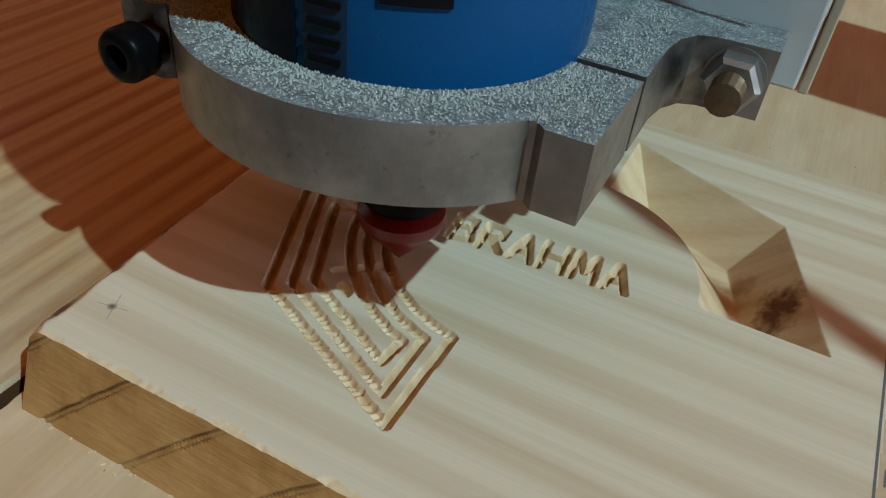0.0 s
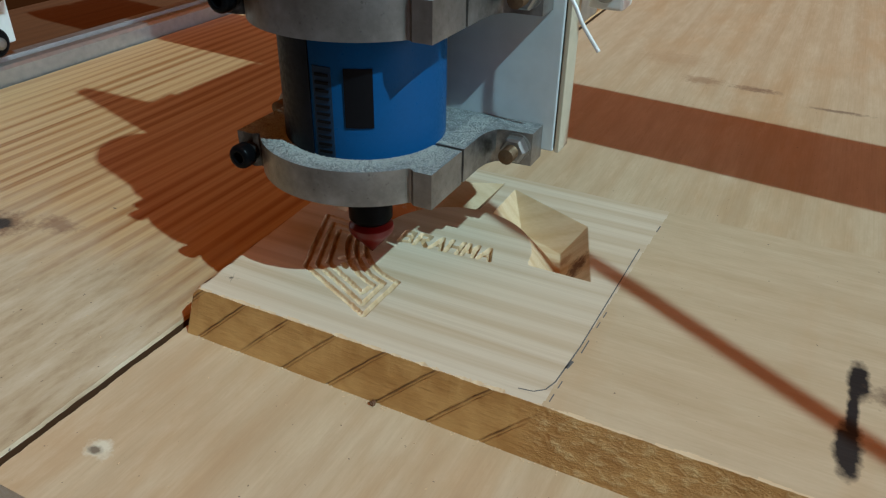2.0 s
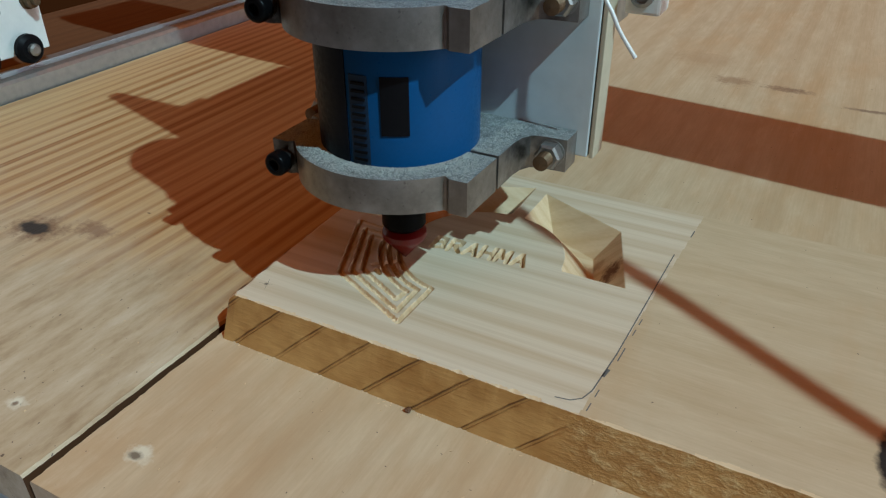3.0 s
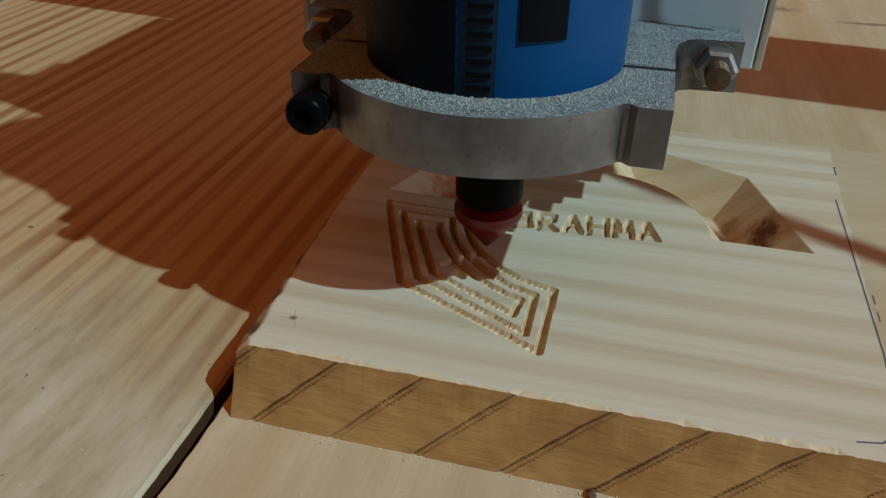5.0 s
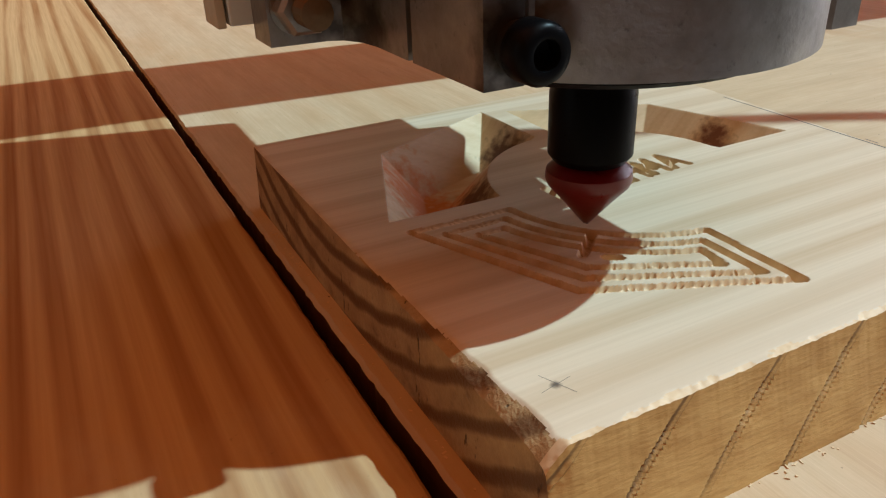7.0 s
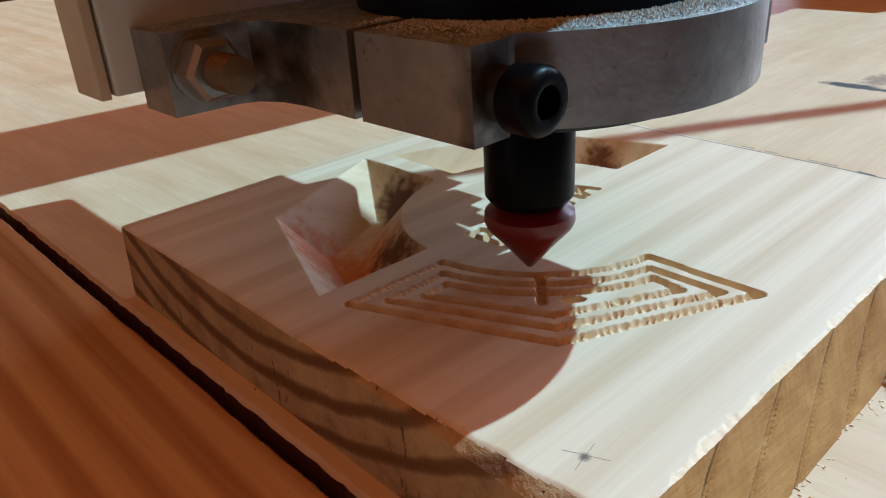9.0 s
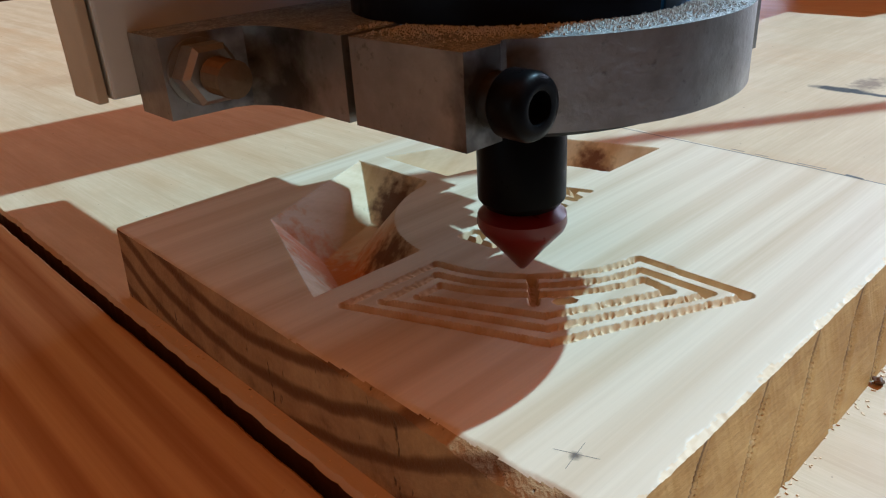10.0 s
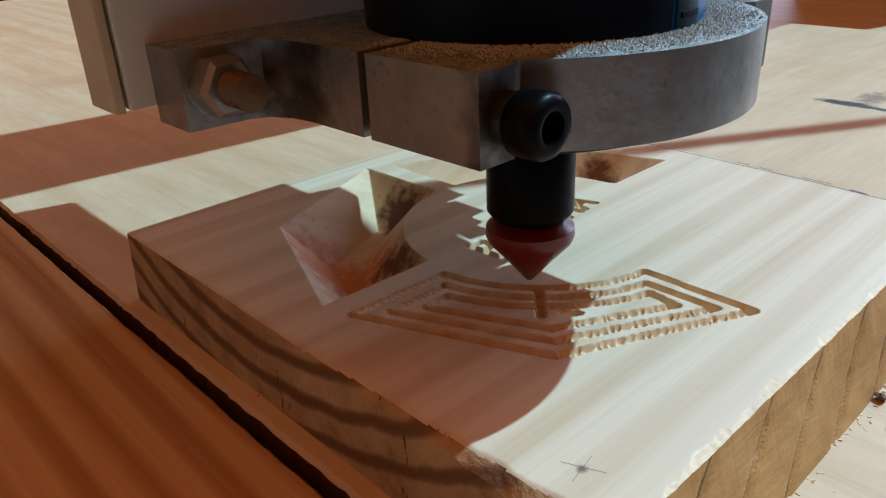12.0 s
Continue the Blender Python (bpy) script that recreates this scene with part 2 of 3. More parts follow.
def sawn_edge():
    """Sawn long edge: dull resinous wood, darker where the slanting blade marks run."""
    n = Nodes("sawn_edge", 0.6)
    grain = n.noise(n.coords((0.2, 1, 1)), 700.0, 4.0)
    broad = n.noise(n.coords(), 60.0, 4.0)
    axis = n.add("ShaderNodeSeparateXYZ")
    n.put(axis.inputs[0], n.coords())
    wob = n.math("MULTIPLY", n.math("SUBTRACT", n.noise(n.coords(), 110.0, 2.0), 0.5), 0.0012)
    u = n.math("ADD", n.math("SUBTRACT", axis.outputs["X"], n.math("MULTIPLY", axis.outputs["Z"], 1.12)), wob)
    k = n.math("FRACT", n.math("DIVIDE", n.math("SUBTRACT", u, 0.0052), 0.0222))
    mark = n.ramp(k, (0.035, 0.0), (0.055, 1.0), (0.080, 1.0), (0.100, 0.1), (0.135, 0.1), (0.146, 0.7), (0.158, 0.0))
    left = n.add("ShaderNodeMapRange")
    n.put(left.inputs["Value"], axis.outputs["X"])
    left.inputs["From Min"].default_value, left.inputs["From Max"].default_value = 0.150, 0.162
    left.inputs["To Min"].default_value, left.inputs["To Max"].default_value = 1.0, 0.0
    mark = n.math("MULTIPLY", n.math("MULTIPLY", mark, left.outputs["Result"]), n.ramp(broad, (0.36, 0.3), (0.56, 1.0)))
    col = n.mix(n.ramp(broad, (0.35, 0.0), (0.65, 1.0)), (0.61, 0.345, 0.115), (0.45, 0.225, 0.062))
    col = n.mix(n.math("MULTIPLY", grain, 0.35), col, (0.27, 0.13, 0.045))
    torn = n.noise(n.coords((0.5, 1, 1), (0, 35, 0)), 340.0, 5.0, 0.7)     # torn fibres past the planed part
    rough_part = n.math("SUBTRACT", 1.0, left.outputs["Result"])
    col = n.mix(n.math("MULTIPLY", n.ramp(torn, (0.5, 0.0), (0.66, 0.6)), rough_part), col, (0.70, 0.50, 0.24))
    col = n.mix(n.math("MULTIPLY", mark, 0.8), col, (0.10, 0.042, 0.014))
    hgt = n.math("ADD", n.math("MULTIPLY", grain, 0.4), n.math("MULTIPLY", broad, 0.5))
    return n.finish(col, n.math("ADD", hgt, n.math("MULTIPLY", n.math("MULTIPLY", torn, rough_part), 2.2)), 0.7, 0.0011)


def plain(name, color, rough=0.5, metal=0.0, scale=200.0, vary=0.25, bump=0.15, distance=0.0003):
    n = Nodes(name, rough, metal)
    f = n.noise(n.coords(), scale, 5.0)
    g = n.noise(n.coords(), scale * 0.12, 3.0)
    col = n.mix(n.ramp(f, (0.35, 0.0), (0.75, vary)), color, tuple(c * 0.55 for c in color))
    col = n.mix(n.ramp(g, (0.4, 0.0), (0.75, vary)), col, tuple(c * 0.7 for c in color))
    return n.finish(col, f, bump, distance, n.ramp(f, (0.3, max(0.05, rough - 0.1)), (0.8, min(1.0, rough + 0.15))))


def dusty_metal():
    """Cast aluminium powdered with pale wood dust where it faces up."""
    n = Nodes("dusty_aluminium", 0.55, 0.35)
    f = n.noise(n.coords(), 1900.0, 3.0, 0.7)
    g = n.noise(n.coords(), 260.0, 5.0, 0.65)
    col = n.mix(n.ramp(g, (0.35, 0.0), (0.7, 1.0)), (0.13, 0.145, 0.14), (0.31, 0.34, 0.33))
    col = n.mix(n.ramp(f, (0.52, 0.0), (0.70, 0.8)), col, (0.82, 0.85, 0.80))
    return n.finish(col, n.math("ADD", f, g), 0.9, 0.0008)


M_END, M_EDGE = end_grain(), sawn_edge()
M_DUST = dusty_metal()


def handled_metal():
    """Cast aluminium rubbed bright in places, with greasy dark smudges."""
    n = Nodes("handled_aluminium", 0.38, 0.78)
    f = n.noise(n.coords(), 500.0, 5.0, 0.6)
    g = n.noise(n.coords(), 70.0, 5.0, 0.65)
    k = n.noise(n.coords(shift=(3, 1, 2)), 38.0, 4.0, 0.6)
    col = n.mix(n.ramp(g, (0.3, 0.0), (0.7, 1.0)), (0.33, 0.315, 0.29), (0.20, 0.185, 0.165))
    col = n.mix(n.ramp(k, (0.50, 0.0), (0.72, 0.45)), col, (0.06, 0.048, 0.038))
    col = n.mix(n.ramp(f, (0.62, 0.0), (0.72, 0.5)), col, (0.07, 0.06, 0.055))
    for place, size in (((-0.050, 0.0170), (0.017, 0.014)), ((0.052, 0.0170), (0.014, 0.012)), ((-0.0392, -0.0283), (0.010, 0.006))):
        col = n.mix(n.math("MULTIPLY", n.spot(place, size, 0.6, 0.5, 130.0), 0.85), col, (0.022, 0.017, 0.013))
    return n.finish(col, n.math("ADD", f, g), 0.28, 0.0004, n.ramp(g, (0.3, 0.28), (0.75, 0.52)))


M_ALU = handled_metal()
M_BARE = plain("polished_edge", (0.80, 0.82, 0.83), 0.26, 1.0, 300.0, 0.3, 0.15)
M_RAIL = plain("drawn_aluminium", (0.45, 0.46, 0.44), 0.38, 0.8, 150.0, 0.4)
M_STEEL = plain("zinc_steel", (0.34, 0.335, 0.31), 0.42, 0.85, 400.0, 0.4)
M_BRASSY = plain("yellow_zinc_thread", (0.15, 0.095, 0.05), 0.55, 0.6, 500.0, 0.5)
M_BLACK = plain("black_oxide", (0.0035, 0.0035, 0.004), 0.36, 0.0, 300.0, 0.3)
M_RUBBER = plain("black_plastic", (0.005, 0.005, 0.006), 0.5, 0.0, 300.0, 0.3)
M_BLUE = plain("blue_enamel", (0.003, 0.066, 0.185), 0.36, 0.0, 600.0, 0.18, 0.08)
M_DARKBLUE = plain("dark_blue_plastic", (0.010, 0.030, 0.06), 0.4, 0.0, 600.0, 0.2)
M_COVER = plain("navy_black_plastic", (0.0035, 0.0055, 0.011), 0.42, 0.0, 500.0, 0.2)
M_RED = plain("red_enamel", (0.17, 0.004, 0.004), 0.35, 0.0, 90.0, 0.15)
M_CARBIDE = plain("carbide", (0.07, 0.065, 0.06), 0.35, 0.8, 500.0, 0.3)
M_PLATE = plain("painted_board", (0.60, 0.67, 0.67), 0.45, 0.0, 120.0, 0.2)
M_CREAM = plain("cream_edge", (0.52, 0.46, 0.33), 0.55, 0.0, 150.0, 0.2)
M_WHITE = plain("white_nylon", (0.75, 0.75, 0.70), 0.4, 0.0, 200.0, 0.12)
M_GRAIN = plain("sawdust_grains", (0.43, 0.45, 0.41), 0.8, 0.0, 900.0, 0.5)
M_PENCIL = plain("pencil", (0.15, 0.14, 0.13), 0.6, 0.0, 900.0, 0.6)
# brown wood, also painted on the planks' side faces as joint shade
M_BROWN = pine("brown_wood_and_joint_shade", (0.13, 0.055, 0.022), (0.06, 0.022, 0.01), "Y", 20.0, 2.0, 0.6, 0.55)
for m, gloss in ((M_BLACK, 0.06), (M_RUBBER, 0.10), (M_BLUE, 0.16), (M_DARKBLUE, 0.2), (M_COVER, 0.1)):
    m.node_tree.nodes["Principled BSDF"].inputs["Specular IOR Level"].default_value = gloss
M_FLOOR = plain("grey_floor", (0.34, 0.39, 0.45), 0.7, 0.0, 12.0, 0.5)


# ---- building helpers ----
def part(name, bm, material, parent=None, label="", smooth=None):
    me = bpy.data.meshes.new(name)
    bmesh.ops.recalc_face_normals(bm, faces=bm.faces)
    bm.to_mesh(me)
    bm.free()
    for m in material if isinstance(material, (list, tuple)) else (material,):
        me.materials.append(m)
    if smooth is not None:
        me.shade_smooth()
        me.set_sharp_from_angle(angle=radians(smooth))
    ob = new(name, me)
    ob.parent = parent
    return tagged(ob, label)


def thing(name, label, category, at=(0, 0, 0), group="", kind=""):
    ob = new(name)
    ob.location = at
    ob.empty_display_size = 0.01
    return tagged(ob, label, category, group, kind)


def bevel(bm, width, segments=2, angle=30):
    edges = [e for e in bm.edges if len(e.link_faces) == 2 and e.calc_face_angle(0) > radians(angle)]
    bmesh.ops.bevel(bm, geom=edges, offset=width, segments=segments, affect="EDGES", profile=0.6)
    return bm


def box(x0, y0, z0, x1, y1, z1, round_by=0.0, segments=2):
    bm = bmesh.new()
    bmesh.ops.create_cube(bm, size=1)
    for v in bm.verts:
        v.co = Vector(((x0, x1)[v.co.x > 0], (y0, y1)[v.co.y > 0], (z0, z1)[v.co.z > 0]))
    return bevel(bm, round_by, segments) if round_by else bm


def prism(outline, z0, z1, round_by=0.0):
    bm = bmesh.new()
    low = [bm.verts.new((x, y, z0)) for x, y in outline]
    top = [bm.verts.new((x, y, z1)) for x, y in outline]
    bm.faces.new(low[::-1])
    bm.faces.new(top)
    for i in range(len(outline)):
        j = (i + 1) % len(outline)
        bm.faces.new((low[i], low[j], top[j], top[i]))
    return bevel(bm, round_by, 2, 40) if round_by else bm


def lathe(profile, steps=48):
    """A solid turned round z from (radius, height) pairs, closed at the axis."""
    bm = bmesh.new()
    rings = []
    for r, z in profile:
        if r < 1e-6:
            rings.append([bm.verts.new((0, 0, z))])
        else:
            rings.append([bm.verts.new((r * math.cos(a), r * math.sin(a), z)) for a in np.linspace(0, math.tau, steps, endpoint=False)])
    for a, b in zip(rings, rings[1:]):
        for i in range(steps):
            j = (i + 1) % steps
            if len(a) == 1:
                bm.faces.new((a[0], b[i], b[j]))
            elif len(b) == 1:
                bm.faces.new((a[i], a[j], b[0]))
            else:
                bm.faces.new((a[i], a[j], b[j], b[i]))
    return bm


def turned(bm, m):
    bmesh.ops.transform(bm, matrix=m, verts=bm.verts)
    return bm


def tube(points, radius, sides=10):
    """A round cable along smooth points."""
    pts = [Vector(p) for p in points]
    fine = []
    for i in range(len(pts) - 1):
        p0, p1, p2, p3 = pts[max(i - 1, 0)], pts[i], pts[i + 1], pts[min(i + 2, len(pts) - 1)]
        for s in np.linspace(0, 1, 12, endpoint=False):
            fine.append(0.5 * ((2 * p1) + (p2 - p0) * s + (2 * p0 - 5 * p1 + 4 * p2 - p3) * s * s + (3 * p1 - p0 - 3 * p2 + p3) * s ** 3))
    fine.append(pts[-1])
    bm = bmesh.new()
    rings = []
    for i, p in enumerate(fine):
        d = (fine[min(i + 1, len(fine) - 1)] - fine[max(i - 1, 0)]).normalized()
        u = d.orthogonal().normalized() if not rings else (u - d * u.dot(d)).normalized()
        w = d.cross(u)
        rings.append([bm.verts.new(p + radius * (math.cos(a) * u + math.sin(a) * w)) for a in np.linspace(0, math.tau, sides, endpoint=False)])
    for a, b in zip(rings, rings[1:]):
        for i in range(sides):
            bm.faces.new((a[i], a[(i + 1) % sides], b[(i + 1) % sides], b[i]))
    bm.faces.new(rings[0][::-1])
    bm.faces.new(rings[-1])
    return bm


FRONT = Matrix.Rotation(radians(90), 4, "X")    # turns a lathe's axis z towards -y


# ---- smooth random field for edges and chatter ----
rng = np.random.default_rng(7)
LATTICE = rng.random((64, 64))


def field(x, y):
    """Value noise in 0..1, one cell a unit."""
    xi, yi = np.floor(x).astype(int), np.floor(y).astype(int)
    fx, fy = x - xi, y - yi
    fx, fy = fx * fx * (3 - 2 * fx), fy * fy * (3 - 2 * fy)
    g = lambda a, b: LATTICE[a % 64, b % 64]
    return (g(xi, yi) * (1 - fx) + g(xi + 1, yi) * fx) * (1 - fy) + (g(xi, yi + 1) * (1 - fx) + g(xi + 1, yi + 1) * fx) * fy


# ---- the carved work piece ----
mm = 0.001
DISC = (83.0, 83.0, 37.5)      # uncut round field between the wings


def arc(a0, a1, steps=12):
    cx, cy, r = DISC
    return [(cx + r * math.cos(radians(a)), cy + r * math.sin(radians(a))) for a in np.linspace(a0, a1, steps)]


WING_LEFT = [(13.5, 87.6), (32.0, 134.6), (80.0, 154.6), (80.6, 122.0)] + arc(98, 174, 14) + [(44.0, 86.8)]
WING_RIGHT = [(87.6, 151.0), (87.6, 120.8)] + arc(82, 4, 14) + [(121.5, 83.0), (150.6, 83.0), (134.6, 130.0)]


def grooves(left_tip, right_tip, bend, radius, a0, a1, middle=221.0):
    """One closed groove: two outer runs that meet in a bend, and an arc along the round field, as (from, to, depth, chatter).
    The cutter went deep and clean on some runs and shallow and chattering on others."""
    cx, cy, _ = DISC
    at = lambda a: (cx + radius * math.cos(radians(a)), cy + radius * math.sin(radians(a)))
    first, second = [at(a) for a in np.linspace(a0, middle, 6)], [at(a) for a in np.linspace(middle, a1, 6)]
    runs = [(left_tip, first[0], 0.22, 0.9), (second[-1], right_tip, 1.0, 0.08), (left_tip, bend, 1.0, 0.12), (bend, right_tip, 0.55, 1.0)]
    return runs + [(p, q, 1.0, 0.12) for p, q in zip(first, first[1:])] + [(p, q, 0.6, 0.9) for p, q in zip(second, second[1:])]


GROOVES = (grooves((15.8, 79.6), (76.0, 16.2), (33.4, 36.2), 40.0, 186.5, 260.5) + grooves((22.6, 74.2), (71.6, 22.6), (37.4, 39.8), 44.5, 191.4, 255.0)
           + grooves((29.2, 69.6), (67.0, 29.6), (41.0, 43.2), 48.6, 195.8, 252.0))
GROOVES += [((52.6, 56.4), (43.6, 48.4), 1.0, 0.3), ((47.6, 45.0), (50.0, 43.2), 0.9, 0.1)]
GLYPH = {
    "B": [((0, 0), (0, 2)), ((0, 2), (0.75, 1.9)), ((0.75, 1.9), (0.8, 1.2)), ((0.8, 1.2), (0, 1.05)), ((0.8, 0.95), (0.95, 0.25)), ((0.95, 0.25), (0, 0))],
    "R": [((0, 0), (0, 2)), ((0, 2), (0.85, 1.85)), ((0.85, 1.85), (0.8, 1.1)), ((0.8, 1.1), (0, 1.0)), ((0.35, 1.0), (1, 0))],
    "A": [((0, 0), (0.5, 2)), ((0.5, 2), (1, 0)), ((0.25, 0.65), (0.75, 0.65))],
    "H": [((0, 0), (0, 2)), ((1, 0), (1, 2)), ((0, 1), (1, 1))],
    "M": [((0, 0), (0.1, 2)), ((0.1, 2), (0.5, 0.6)), ((0.5, 0.6), (0.9, 2)), ((0.9, 2), (1, 0))],
}
LETTERS = []
lean = math.radians(4.5)
for k, ch in enumerate("BRAHMA"):
    for seg in GLYPH[ch]:
        pts = []
        for u, v in seg:
            a, b = 0.8 + k * 7.9 + u * 5.6, 0.8 + v * 5.1
            pts.append((58.6 + a * math.cos(lean) - b * math.sin(lean), 73.8 + a * math.sin(lean) + b * math.cos(lean)))
        LETTERS.append(tuple(pts))


def to_segment(x, y, seg):
    (ax, ay), (bx, by) = seg
    dx, dy = bx - ax, by - ay
    s = np.clip(((x - ax) * dx + (y - ay) * dy) / (dx * dx + dy * dy), 0, 1)
    return np.hypot(x - ax - s * dx, y - ay - s * dy)


def carve(x, y):
    """Depth in mm of the cut at x, y in mm."""
    depth = np.zeros_like(x)
    chatter = field(x * 0.9 + 3, y * 0.9)
    for *seg, deep, rattle in GROOVES:
        d = to_segment(x, y, seg)
        (ax, ay), (bx, by) = seg
        long = math.hypot(bx - ax, by - ay)
        run = ((x - ax) * (bx - ax) + (y - ay) * (by - ay)) / long
        side = ((x - ax) * (by - ay) - (y - ay) * (bx - ax)) / long
        teeth = np.abs(((run + 2.2 * field(x * 0.5, y * 0.5) + side * 0.5) / 1.9) % 1.0 - 0.5) * 2
        half = 1.22 + (0.10 + 0.35 * rattle) * (chatter - 0.3)
        depth = np.maximum(depth, np.clip((half - d) * 5.0, 0, 2.8) * deep * (1 - 0.5 * rattle * teeth))
    for seg in LETTERS:
        d = to_segment(x, y, seg)
        depth = np.maximum(depth, np.clip((1.15 - d) * 3.0, 0, 3.0))
    for wing in (WING_LEFT, WING_RIGHT):
        inside = np.zeros(x.shape, bool)
        near = np.full(x.shape, 1e9)
        for p, q in zip(wing, wing[1:] + wing[:1]):
            cross = (p[1] > y) != (q[1] > y)
            inside ^= cross & (x < (q[0] - p[0]) * (y - p[1]) / (q[1] - p[1] + 1e-9) + p[0])
            near = np.minimum(near, to_segment(x, y, (p, q)))
        depth = np.maximum(depth, np.where(inside, np.minimum(near * 1.15, 14.0), 0))
    return depth


def worn(x, y):
    """Loss in mm along the sawn front arris and the broken left end."""
    f1, f2 = field(x * 0.35, y * 0.35 + 9), field(x * 1.3 + 5, y * 1.3)
    front = np.clip(2.4 * f1 + 0.9 * f2 - 0.6 - y, 0, 3.0) * 0.28
    reach = 0.8 + 3.8 * np.clip(1 - y / 85.0, 0, 1)
    end = np.clip(reach * (0.8 + 0.25 * f1) - x, 0, 9)
    end = np.where(end > 0, end ** 1.5 * 0.36 + 0.12 * f2 * np.minimum(end, 1), 0)
    corner = np.clip(4.0 - np.hypot(x, y), 0, 4) * 0.25
    return np.minimum(front + end + corner, 9.0)


BOARD_X, BOARD_Y, SLANT = 430.0, 164.5, 6.0


def kerf(x, z):
    """Depth in mm of the slanting saw marks on the front edge, at x and height z in mm."""
    u = x - 1.12 * z + 0.5 * (field(x * 0.1 + z * 0.2, z * 0.2 + 4) - 0.5)
    k = (u - 5.2) % 22.2
    fade = np.clip(0.45 + 1.0 * field(u * 0.045 + 2, z * 0.12 + 11), 0, 1) * np.clip((158 - x) / 6, 0, 1)
    return fade * np.maximum(np.clip(1.0 - np.abs(k - 1.5) / 0.95, 0, 1), 0.7 * np.clip(1.0 - np.abs(k - 3.6) / 0.8, 0, 1))


def work_piece():
    """A planed pine board, engraved near its end; slanting sawn front edge."""
    xs = np.concatenate((np.linspace(0, 156, 446), np.linspace(156.5, 168, 24), np.linspace(170, BOARD_X, 131)))
    ys = np.concatenate((np.linspace(0, 154, 441), np.linspace(155, BOARD_Y, 8)))
    X, Y = np.meshgrid(xs, ys)
    cut, lost = carve(X, Y), worn(X, Y)
    Z = -np.maximum(cut, lost)
    nx, ny = len(xs), len(ys)
    verts = np.stack((X, Y, Z), -1).reshape(-1, 3)
    i = np.arange(nx * ny).reshape(ny, nx)
    quads = np.stack((i[:-1, :-1], i[:-1, 1:], i[1:, 1:], i[1:, :-1]), -1).reshape(-1, 4)
    mean = lambda a: (a[:-1, :-1] + a[:-1, 1:] + a[1:, 1:] + a[1:, :-1]) / 4
    first = np.where((mean(cut) > 0.12) | ((mean(lost) > 0.05) & (mean(Y) < 1.6)), 3, np.where((mean(lost) > 0.35) & (mean(X) < 7) & (mean(Y) > 1.5), 2, np.where(mean(X) > 158.6 + 0.052 * mean(Y), 4, 0)))
    slots = [first.reshape(-1)]
    thick = -TABLE_Z / mm
    sides = []
    for row, slot, out in ((i[0], 1, (0, -SLANT)), (i[:, 0][::-1], 2, (-1.0, 0)), (i[-1][::-1], 1, (0, 0)), (i[:, -1], 2, (0, 0))):
        top = verts[row]
        rings = [row]
        for s in np.linspace(0, 1, 31)[1:] if out[1] else (0.35, 0.7, 1.0):
            low = top.copy()
            low[:, 2] = top[:, 2] * (1 - s) - thick * s
            low[:, 0] += out[0] * s * np.where(slot == 2, 1, 0)
            low[:, 1] += out[1] * s
            if out[1]:
                low[:, 1] += (0.85 * kerf(low[:, 0], low[:, 2]) + 0.25 * field(low[:, 0] * 0.2, low[:, 2] * 0.3 + 17)) * min(1.0, 4 * s)
            if out[1]:
                low[:, 0] += np.where(low[:, 0] < 1.0, -1.0 * s, 0)
            else:
                low[:, 1] += np.where(low[:, 1] < 1.0, -SLANT * s, 0) if out[0] else 0
            rings.append(np.arange(len(low)) + len(verts))
            verts = np.concatenate((verts, low))
        for a, b in zip(rings, rings[1:]):
            f = np.stack((a[:-1], b[:-1], b[1:], a[1:]), -1)
            sides.append(f)
            slots.append(np.full(len(f), slot))
    faces = np.concatenate([quads] + sides)
    me = bpy.data.meshes.new("work_piece")
    me.from_pydata((verts * mm).tolist(), [], faces.tolist())
    for m in (M_TOP, M_EDGE, M_END, M_CUT, M_ROUGH):
        me.materials.append(m)
    me.polygons.foreach_set("material_index", np.concatenate(slots).astype(np.int32))
    me.shade_smooth()
    me.set_sharp_from_angle(angle=radians(28))
    ob = new("pine_board", me)
    return tagged(ob, "pale planed pine board carved with wings, chevrons and letters", "board")


board = work_piece()


def pencil(name, pts, width):
    """A flat graphite stroke on the board."""
    bm = bmesh.new()
    for (x0, y0), (x1, y1) in zip(pts, pts[1:]):
        d = Vector((x1 - x0, y1 - y0, 0)).normalized()
        s = Vector((-d.y, d.x, 0)) * width / 2
        q = [Vector((x0, y0, 0.03)) - s, Vector((x1, y1, 0.03)) - s, Vector((x1, y1, 0.03)) + s, Vector((x0, y0, 0.03)) + s]
        bm.faces.new([bm.verts.new(p * mm) for p in q])
    return part(name, bm, M_PENCIL, board, "grey pencil line")


pencil("pencil_line", [(148.0, 4.6), (153.5, 5.6), (157.0, 8.5), (158.8, 14.0), (160.5, 38), (161.8, 90), (162.6, 121.0)], 0.55)
pencil("pencil_line", [(165.8, 140.5), (166.2, 147.4)], 0.6)
pencil("pencil_line", [(159.8, 23), (160.6, 28)], 1.3)
pencil("pencil_line", [(162.0, 34), (162.3, 43)], 0.5)
for y in (3, 11, 52, 60):
    pencil("pencil_line", [(160.2 + y * 0.045, y), (160.4 + y * 0.045, y + 4.5)], 0.45)
pencil("pencil_line", [(9.8, 16.5), (12.8, 9.5)], 0.11)
pencil("pencil_line", [(7.5, 12.2), (14.5, 13.6)], 0.10)

# ---- table ----
table = thing("work_table", "worn pine plank table top under the machine", "table", kind="structure")


